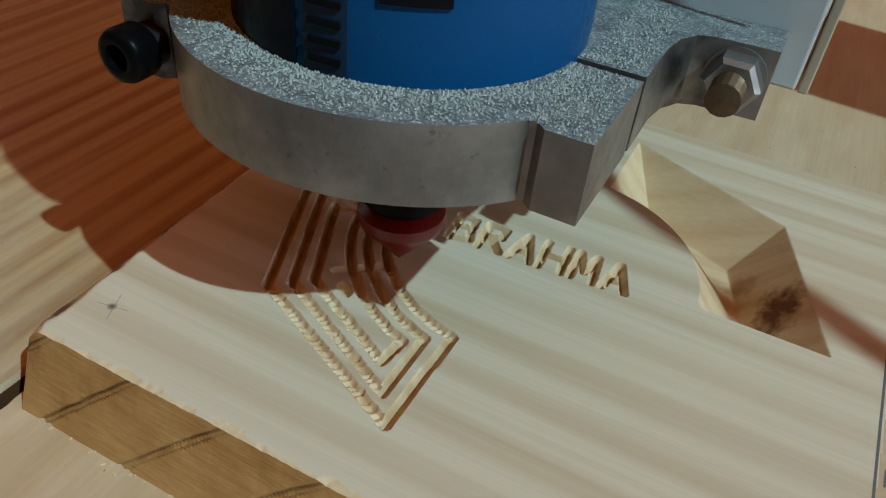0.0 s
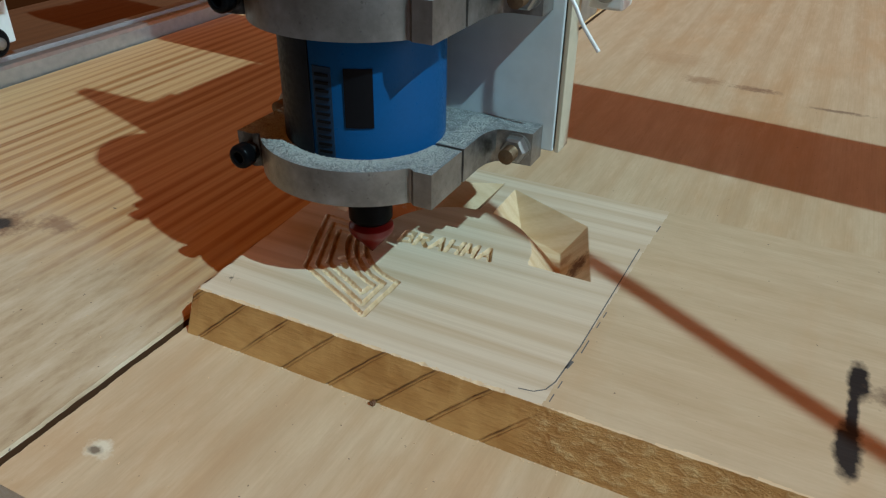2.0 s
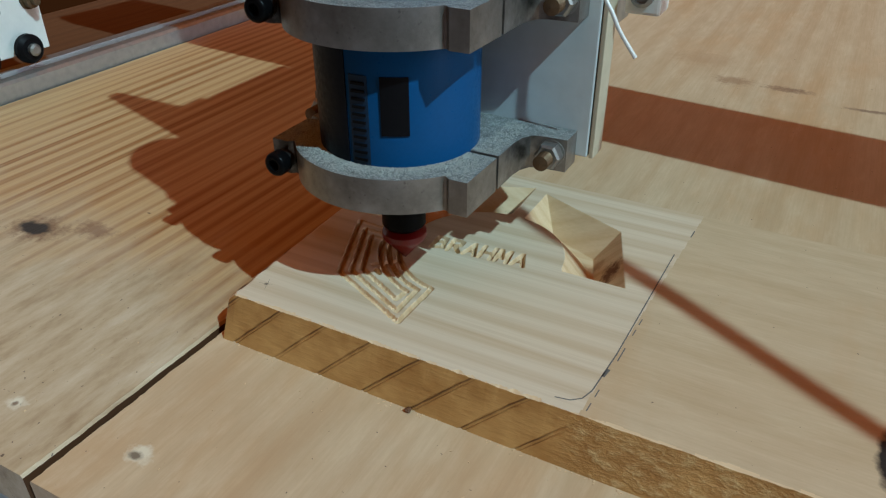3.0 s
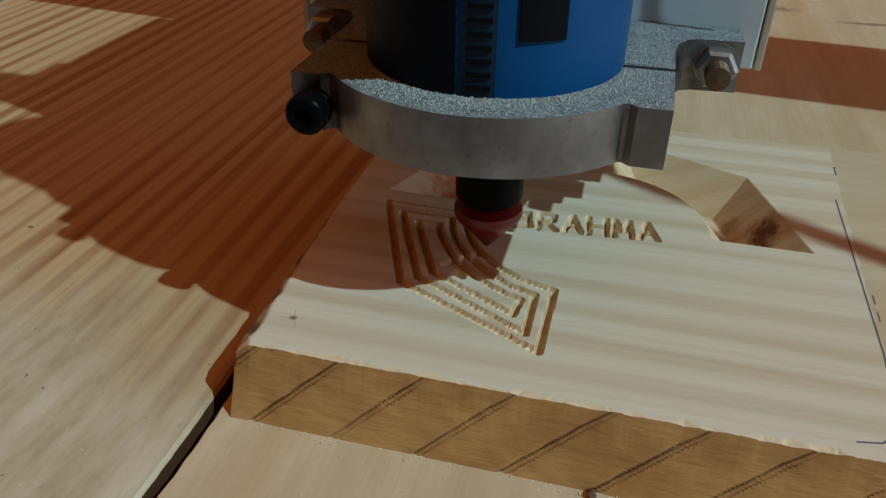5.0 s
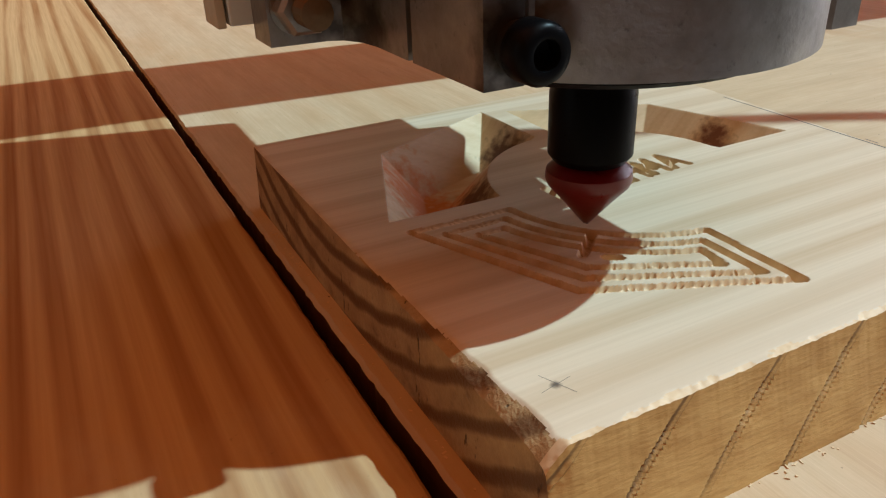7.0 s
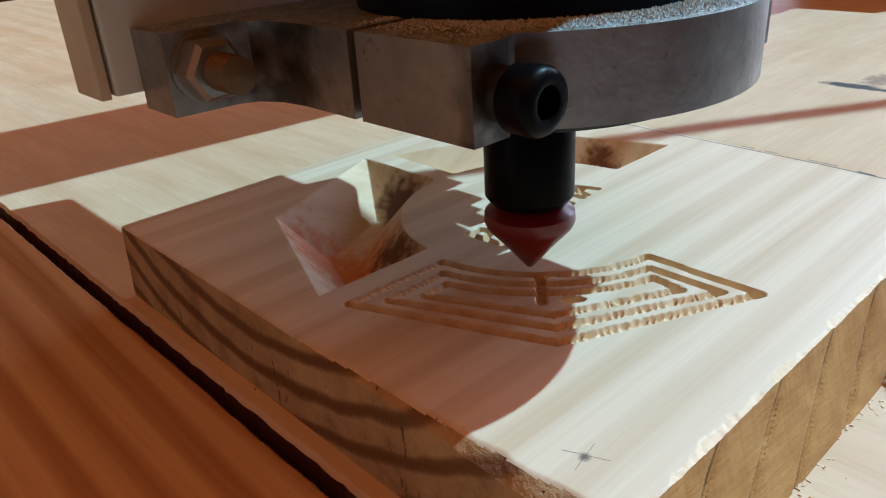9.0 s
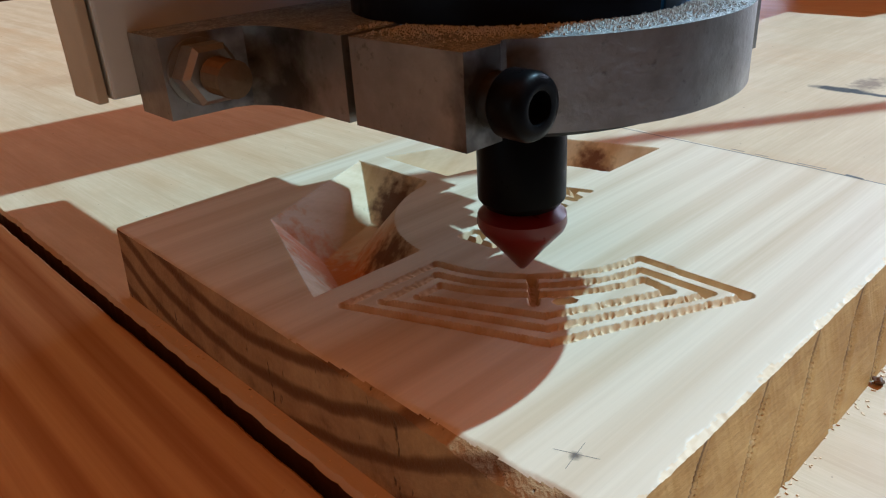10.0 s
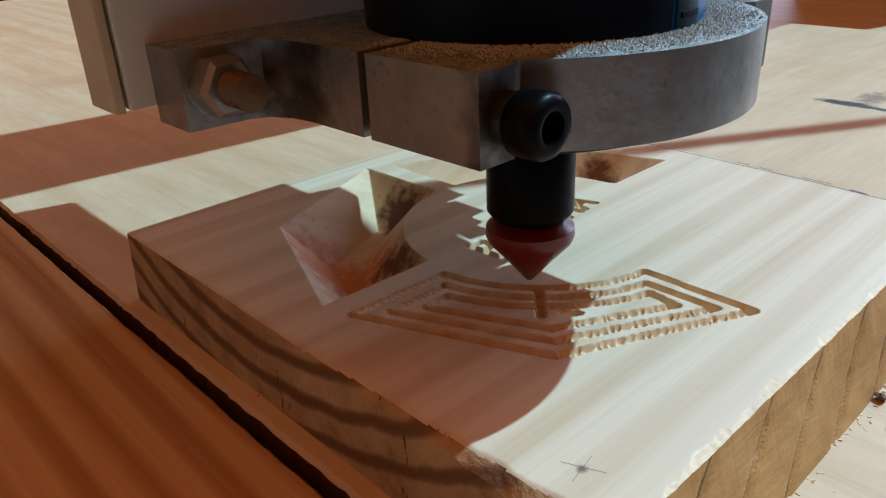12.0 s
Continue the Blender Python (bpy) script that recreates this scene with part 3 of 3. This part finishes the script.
def plank(x0, x1, y0, y1, thick, material, label):
    """A plank with ragged long edges."""
    bm = bmesh.new()
    n = 560
    rows = []
    for k in range(n + 1):
        y = y0 + (y1 - y0) * k / n
        j = float(field(np.array(y * 90.0), np.array(x0 * 50.0 + 7))) * 0.0006 + float(field(np.array(y * 420.0), np.array(x0 * 50.0 + 31))) * 0.0006
        rows.append([(x0 + j, y, TABLE_Z - thick), (x0 + j, y, TABLE_Z - 0.0012), (x0 + j + 0.0010, y, TABLE_Z), (x1 - j - 0.0010, y, TABLE_Z),
                     (x1 - j, y, TABLE_Z - 0.0012), (x1 - j, y, TABLE_Z - thick)])
    rows = [[bm.verts.new(p) for p in r] for r in rows]
    for a, b in zip(rows, rows[1:]):
        for i in range(6):
            bm.faces.new((a[i], a[(i + 1) % 6], b[(i + 1) % 6], b[i]))
    bm.faces.new(rows[0])
    bm.faces.new(rows[-1][::-1])
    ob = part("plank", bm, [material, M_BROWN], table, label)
    # side faces darkened in colour to stand for shade inside the joints
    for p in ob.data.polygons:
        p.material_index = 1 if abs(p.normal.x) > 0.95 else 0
    return ob


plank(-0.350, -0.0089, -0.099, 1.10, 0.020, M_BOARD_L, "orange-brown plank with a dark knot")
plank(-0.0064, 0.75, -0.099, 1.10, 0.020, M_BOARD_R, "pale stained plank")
part("bearer", box(-0.060, 0.020, TABLE_Z - 0.060, 0.050, 1.02, TABLE_Z - 0.0206, 0.001), M_BROWN, table, "dark brown bearer under the joint")
part("cross_rail", box(-0.42, -0.094, TABLE_Z - 0.062, 0.75, -0.060, TABLE_Z - 0.0204, 0.002), M_RAIL, table, "grey aluminium cross rail")
part("cross_rail", box(-0.42, 1.03, TABLE_Z - 0.062, 0.75, 1.08, TABLE_Z - 0.0204, 0.002), M_RAIL, table)

bm = bmesh.new()
bmesh.ops.create_grid(bm, x_segments=1, y_segments=1, size=0.9, matrix=Matrix.Translation((0.15, 0.45, TABLE_Z - 0.0622)))
tagged(part("floor", bm, M_FLOOR), "grey workshop floor under the machine frame", "floor", kind="structure")

# ---- side rail with its carriage ----
rail = thing("side_rail", "grey slotted aluminium rail along the table edge", "rail", (0, 0, 0))
prof = [(-0.352, 0.0), (-0.352, 0.016), (-0.355, 0.018), (-0.364, 0.018), (-0.366, 0.012), (-0.374, 0.012), (-0.376, 0.018), (-0.386, 0.018),
        (-0.389, 0.016), (-0.389, -0.02), (-0.352, -0.02)]
bm = bmesh.new()
ends = [[bm.verts.new((x, y, TABLE_Z - 0.004 + z)) for x, z in prof] for y in (-0.10, 1.08)]
for i in range(len(prof)):
    j = (i + 1) % len(prof)
    bm.faces.new((ends[0][i], ends[0][j], ends[1][j], ends[1][i]))
bm.faces.new(ends[0])
bm.faces.new(ends[1][::-1])
part("profile", bm, M_RAIL, rail)
part("side_board", box(-0.60, -0.10, TABLE_Z - 0.030, -0.392, 1.08, TABLE_Z - 0.010, 0.002), M_BROWN, rail, "dark brown board")

carriage = thing("gantry_carriage", "white plate with black rollers riding on the side rail", "carriage", (-0.366, 0.160, 0.0095))


def roller(x, y, z, r=0.0115):
    w = part("roller", turned(lathe([(0, -0.005), (r * 0.75, -0.005), (r, -0.002), (r, 0.002), (r * 0.75, 0.005), (0, 0.005)], 28),
                              Matrix.Translation((x, y, z)) @ Matrix.Rotation(radians(90), 4, "Y")), M_RUBBER, carriage, "black rubber roller", 40)
    part("axle_bolt", turned(lathe([(0, 0.005), (0.0048, 0.005), (0.0048, 0.008), (0.0028, 0.009), (0, 0.009)], 12),
                             Matrix.Translation((x, y, z)) @ Matrix.Rotation(radians(90), 4, "Y")), M_STEEL, w, "steel bolt")


part("plate", box(-0.010, -0.080, -0.0055, -0.003, 0.0400, 0.245, 0.0015), M_WHITE, carriage)
roller(0.004, 0.0165, 0.000)
roller(0.004, -0.0215, -0.001)
for y, z in ((0.031, 0.034), (-0.004, 0.033)):
    part("hex_bolt", turned(lathe([(0, -0.003), (0.0072, -0.003), (0.0072, -0.0015), (0.0055, -0.0015), (0.0055, 0.004), (0.0030, 0.0045), (0.0030, 0.009), (0, 0.009)], 12),
                            Matrix.Translation((0, y, z)) @ Matrix.Rotation(radians(90), 4, "Y")), M_BRASSY, carriage, "yellow zinc bolt", 30)

# ---- spindle and its clamps ----
spindle = thing("router_spindle", "blue trim router motor with black collet and red engraving bit", "router", TIP)
part("motor_body", lathe([(0, 0.0460), (0.0310, 0.0460), (0.0326, 0.048), (0.0330, 0.062), (0.0330, 0.172), (0.031, 0.176), (0.030, 0.19), (0.030, 0.235), (0.026, 0.245), (0, 0.246)], 72),
     M_BLUE, spindle, "deep blue enamelled motor housing", 35)
part("nose_ring", lathe([(0, 0.0428), (0.0355, 0.0428), (0.0368, 0.0438), (0.0368, 0.0458), (0, 0.0458)], 64), M_RUBBER, spindle, "black nose ring", 35)
nut = [(0, 0.0170), (0.0086, 0.0170), (0.0098, 0.0186), (0.0098, 0.0330), (0.0094, 0.0340), (0.0094, 0.0432), (0, 0.0432)]
part("collet_nut", lathe(nut, 40), M_BLACK, spindle, "black collet nut", 35)
bit = part("engraving_bit", lathe([(0, 0.0001), (0.0012, 0.0009), (0.0060, 0.0068), (0.0097, 0.0110), (0.0102, 0.0124), (0.0100, 0.0144), (0.0082, 0.0160), (0.0045, 0.0172), (0, 0.0172)], 36), M_RED, spindle, "red painted cone-shaped bit", 30)
for a in (35, 215):
    part("cutting_edge", turned(prism([(0.0002, -0.0006), (0.0098, -0.0006), (0.0098, 0.0006), (0.0002, 0.0006)], 0.0, 0.0016),
                                Matrix.Rotation(radians(a), 4, "Z") @ Matrix.Rotation(radians(-50), 4, "Y")), M_CARBIDE, bit, "grey carbide edge")


def on_drum(angle, width, z0, z1, r, thick, steps=8):
    """A curved plate on the motor at an angle in degrees."""
    bm = bmesh.new()
    half = math.degrees(width / 2 / r)
    grid = []
    for rr in (r - 0.001, r + thick):
        grid.append([[bm.verts.new((rr * math.cos(radians(angle + s)), rr * math.sin(radians(angle + s)), z)) for s in np.linspace(-half, half, steps)] for z in (z0, z1)])
    (a, b), (c, d) = grid
    for i in range(steps - 1):
        bm.faces.new((c[i], c[i + 1], d[i + 1], d[i]))
        bm.faces.new((a[i], a[i + 1], c[i + 1], c[i]))
        bm.faces.new((b[i], b[i + 1], d[i + 1], d[i]))
    bm.faces.new((a[0], b[0], d[0], c[0]))
    bm.faces.new((a[-1], b[-1], d[-1], c[-1]))
    return bm


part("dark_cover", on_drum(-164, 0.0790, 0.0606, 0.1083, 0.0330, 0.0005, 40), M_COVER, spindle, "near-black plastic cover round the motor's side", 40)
part("black_panel", on_drum(-62, 0.0105, 0.0735, 0.0960, 0.0330, 0.0006), M_RUBBER, spindle, "black plastic panel")
part("scale_strip", on_drum(-86, 0.0075, 0.0600, 0.0960, 0.0330, 0.0003), M_DARKBLUE, spindle, "dark depth scale")
for k in range(11):
    part("scale_mark", on_drum(-86, 0.0055, 0.0625 + k * 0.003, 0.0635 + k * 0.003, 0.0333, 0.0005, 4), M_RUBBER, spindle)


def nose_outline():
    """Plan of the clamp's front jaw: two ears and a round nose."""
    side = [(0.0455, -0.0032), (0.0452, -0.0285), (0.0375, -0.0285), (0.0358, -0.0270)]
    pts = side + [(0.0440 * math.sin(radians(a)), -0.0440 * math.cos(radians(a))) for a in np.linspace(52, -52, 33)]
    return pts + [(-x, y) for x, y in side[::-1]]


FLARE = [(0.0455, -0.0012), (0.0455, 0.0135)] + [(0.0455 + 0.0065 * (1 - math.cos(radians(a))), 0.0135 + 0.0120 * math.sin(radians(a))) for a in (30, 60, 90)]
REAR = FLARE + [(0.0640, 0.0262), (0.0640, 0.0382)] + [(-x, y) for x, y in ([(0.0640, 0.0382), (0.0640, 0.0262)] + FLARE[::-1])]


def clamp(z, label):
    c = thing("spindle_clamp", label, "clamp", TIP + Vector((0, 0, z)), "clamps round the motor")
    t = 0.0145
    part("front_jaw", prism(nose_outline(), 0, t, 0.0012), [M_ALU, M_DUST, M_BARE], c, "rounded aluminium jaw, dusty on top", 32)
    part("rear_jaw", prism(REAR, 0, t, 0.0012), [M_ALU, M_DUST, M_BARE], c, "flanged aluminium jaw", 32)
    for ob in c.children:
        for p in ob.data.polygons:
            p.material_index = 1 if p.normal.z > 0.97 else 2 if p.normal.z > 0.5 else 0
    for s in (-1, 1):
        if s < 0:
            at = Matrix.Translation((s * 0.0390, -0.0283, t * 0.46)) @ FRONT
            w = part("spacer", turned(lathe([(0, 0.0), (0.0042, 0.0), (0.0042, 0.0036), (0, 0.0036)], 24), at), M_CARBIDE, c, "dark steel spacer", 35)
            part("cap_screw", turned(lathe([(0, 0.0026), (0.0046, 0.0026), (0.0051, 0.0033), (0.0051, 0.0074), (0.0046, 0.0084), (0.0034, 0.0089), (0.0025, 0.0087),
                                            (0.0023, 0.0058), (0, 0.0052)], 32), at), M_BLACK, w, "black socket screw", 50)
        part("washer", turned(lathe([(0, 0.0), (0.0060, 0.0), (0.0060, 0.0010), (0, 0.0010)], 28), Matrix.Translation((s * 0.0575, 0.0263, t * 0.54)) @ FRONT), M_STEEL, c, "round steel washer", 35)
        w = part("flange_nut", turned(lathe([(0, 0.0010), (0.0056, 0.0010), (0.0058, 0.0016), (0.0058, 0.0054), (0.0048, 0.0064), (0, 0.0064)], 6),
                                      Matrix.Translation((s * 0.0575, 0.0263, t * 0.54)) @ FRONT), M_STEEL, c, "zinc hexagon nut")
        prof = [(0, 0.006)] + [(0.0029 if k % 2 else 0.0033, 0.006 + k * 0.0005) for k in range(15)] + [(0, 0.0136)]
        part("stud", turned(lathe(prof, 16), Matrix.Translation((s * 0.0575, 0.0263, t * 0.54)) @ FRONT), M_BRASSY, w, "rusty threaded end")
    return c


clamp(0.0460, "dusty cast aluminium clamp gripping the lower end of the motor")
clamp(0.1085, "cast aluminium clamp gripping the upper end of the motor")


def crumbs(name, label, count, place):
    """Loose sawdust: many tiny uneven grains; place() gives x, y, z of one."""
    verts, faces = [], []
    for _ in range(count):
        p = Vector(place())
        r = rng.uniform(0.00013, 0.00036)
        ring = [p + Vector((r * rng.uniform(0.6, 1.2) * math.cos(a), r * rng.uniform(0.6, 1.2) * math.sin(a), 0)) for a in rng.uniform(0, 6.28) + np.array((0, 1.6, 3.1, 4.7))]
        top = p + Vector((rng.uniform(-0.3, 0.3) * r, rng.uniform(-0.3, 0.3) * r, r * rng.uniform(0.7, 1.4)))
        k = len(verts)
        verts += ring + [top]
        faces += [(k, k + 1, k + 4), (k + 1, k + 2, k + 4), (k + 2, k + 3, k + 4), (k + 3, k, k + 4), (k + 3, k + 2, k + 1, k)]
    me = bpy.data.meshes.new(name)
    me.from_pydata(verts, [], faces)
    me.materials.append(M_GRAIN)
    return tagged(new(name, me), label, "sawdust", kind="stuff")


def on_jaw():
    """A spot on the lower clamp's top, denser close to the motor."""
    while True:
        a, r = rng.uniform(math.pi * 0.98, math.tau + 0.06), 0.0331 + abs(rng.normal(0, 0.0052))
        x, y = r * math.cos(a), r * math.sin(a)
        if rng.random() < 0.25:
            x, y = rng.uniform(0.034, 0.0445), rng.uniform(-0.0275, 0.034)
        if math.hypot(x, y) < 0.0332 or (math.hypot(x, y) > 0.0431 and not (abs(x) < 0.0440 and -0.0275 < y < 0.036)) or -0.0038 < y < -0.0006:
            continue
        return TIP.x + x, TIP.y + y, TIP.z + 0.0606


crumbs("sawdust", "pale sawdust grains lying on the clamp round the motor", 5200, on_jaw)

# ---- upright plate of the z axis ----
zplate = thing("z_axis_plate", "pale blue-grey upright plate behind the clamps with cream edges", "machine plate", TIP + Vector((0, 0.0384, 0.0490)))
part("face", box(-0.0690, 0.0, 0.0, 0.0690, 0.0120, 0.26, 0.0006), M_PLATE, zplate)
part("edge_strip", box(-0.0716, 0.0006, -0.0004, -0.0696, 0.0126, 0.26, 0.0004), M_CREAM, zplate, "cream painted edge")
part("edge_strip", box(0.0696, 0.0006, -0.0004, 0.0716, 0.0126, 0.26, 0.0004), M_CREAM, zplate, "cream painted edge")
tie = thing("cable_tie", "white nylon cable tie hanging beside the z axis plate", "cable tie", TIP + Vector((0.0605, 0.0295, 0.1255)))
part("strap", tube([(0, 0.006, 0.0), (0.008, 0.000, -0.003), (0.0155, -0.003, -0.011), (0.020, -0.004, -0.018), (0.0270, -0.004, -0.027)], 0.0008, 8), M_WHITE, tie)
part("head", box(-0.003, 0.004, -0.003, 0.003, 0.0082, 0.005, 0.0008), M_WHITE, tie)

# ---- gantry above ----
gantry = thing("gantry_beam", "pair of grey aluminium beams crossing above the table", "gantry")
skew = Matrix.Translation((0.340, 0.217, 0)) @ Matrix.Rotation(radians(-5.7), 4, "Z")     # the gantry stands a little askew to the board
for y0 in (0.0, 0.0524):
    part("beam", turned(box(-0.690, y0, 0.200, 0.400, y0 + 0.0498, 0.240, 0.002), skew), M_RAIL, gantry)
# unseen blocks behind the plate, added and sized for the shadow they cast
part("carriage_block", box(TIP.x - 0.046, TIP.y + 0.0875, 0.075, TIP.x + 0.044, 0.2395, 0.255, 0.003), M_RAIL, gantry, "unseen grey carriage block, sized for its shadow")
part("shadow_block", box(TIP.x - 0.050, TIP.y + 0.0512, 0.056, TIP.x + 0.066, TIP.y + 0.0700, 0.255, 0.002), M_RAIL, gantry, "unseen grey block added to widen the carriage's shadow")
part("shadow_block", box(TIP.x - 0.050, TIP.y + 0.0702, 0.072, TIP.x + 0.060, TIP.y + 0.0870, 0.255, 0.002), M_RAIL, gantry, "unseen grey block added to widen the carriage's shadow")
part("end_plate", box(0.7525, 0.10, TABLE_Z - 0.062, 0.7605, 0.30, 0.27, 0.002), M_WHITE, gantry, "white end plate")
part("bearing_block", box(0.1285, 0.1085, 0.109, 0.1425, 0.1230, 0.140, 0.0012), M_WHITE, gantry, "white bearing block")
part("block_bolt", turned(lathe([(0, 0.0), (0.0046, 0.0), (0.0046, 0.003), (0.0030, 0.0036), (0.0030, 0.0020), (0, 0.0020)], 20), Matrix.Translation((0.1355, 0.1084, 0.117)) @ FRONT), M_STEEL, gantry, "steel bolt", 35)
cable = thing("power_cable", "dark power cable looping away from the motor", "cable")
part("sleeve", tube([(TIP.x, 0.088, 0.303), (0.14, 0.088, 0.300), (0.239, 0.0840, 0.250), (0.3830, 0.0255, 0.330), (0.423, 0.0130, 0.330), (0.531, -0.0495, 0.330), (0.652, -0.110, 0.36)], 0.0048), M_RUBBER, cable)

# ---- splinters and dust ----
chips = bmesh.new()
for k in range(190):
    where = rng.random()
    if where < 0.62:
        x, y = rng.uniform(0.002, 0.30), -SLANT * mm - abs(rng.normal(0, 0.0010))
    elif where < 0.8:
        x, y = -0.0022 - abs(rng.normal(0, 0.0008)), rng.uniform(-0.006, 0.15)
    else:
        x, y = rng.uniform(-0.20, 0.30), rng.uniform(-0.09, -0.01)
    if -0.0105 < x < -0.0038:
        continue
    a, l, w, h = rng.uniform(0, math.pi), rng.uniform(0.0003, 0.0012), rng.uniform(0.00015, 0.0004), rng.uniform(0.0001, 0.0003)
    m = Matrix.Translation((x, y, TABLE_Z + h * 0.5)) @ Matrix.Rotation(a, 4, "Z") @ Matrix.Diagonal((l, w, h, 1))
    bmesh.ops.create_cube(chips, size=1, matrix=m)
tagged(part("wood_chips", chips, M_CUT), "pale wood splinters and dust along the board", "wood chips", kind="stuff")

# ---- a dark lump at the foot of the sawn edge, standing in for a knot hole ----
crumb = bmesh.new()
bmesh.ops.create_icosphere(crumb, subdivisions=3, radius=0.0015)
for v in crumb.verts:
    v.co *= 0.75 + 0.5 * noise.noise(v.co * 900)
    v.co.z *= 0.8
bmesh.ops.translate(crumb, verts=crumb.verts, vec=(0.0940, -0.0072, TABLE_Z + 0.0010))
tagged(part("knot_hole_lump", crumb, M_BROWN, None, "", 60), "dark brown lump standing in for a knot hole in the sawn edge", "crumb")
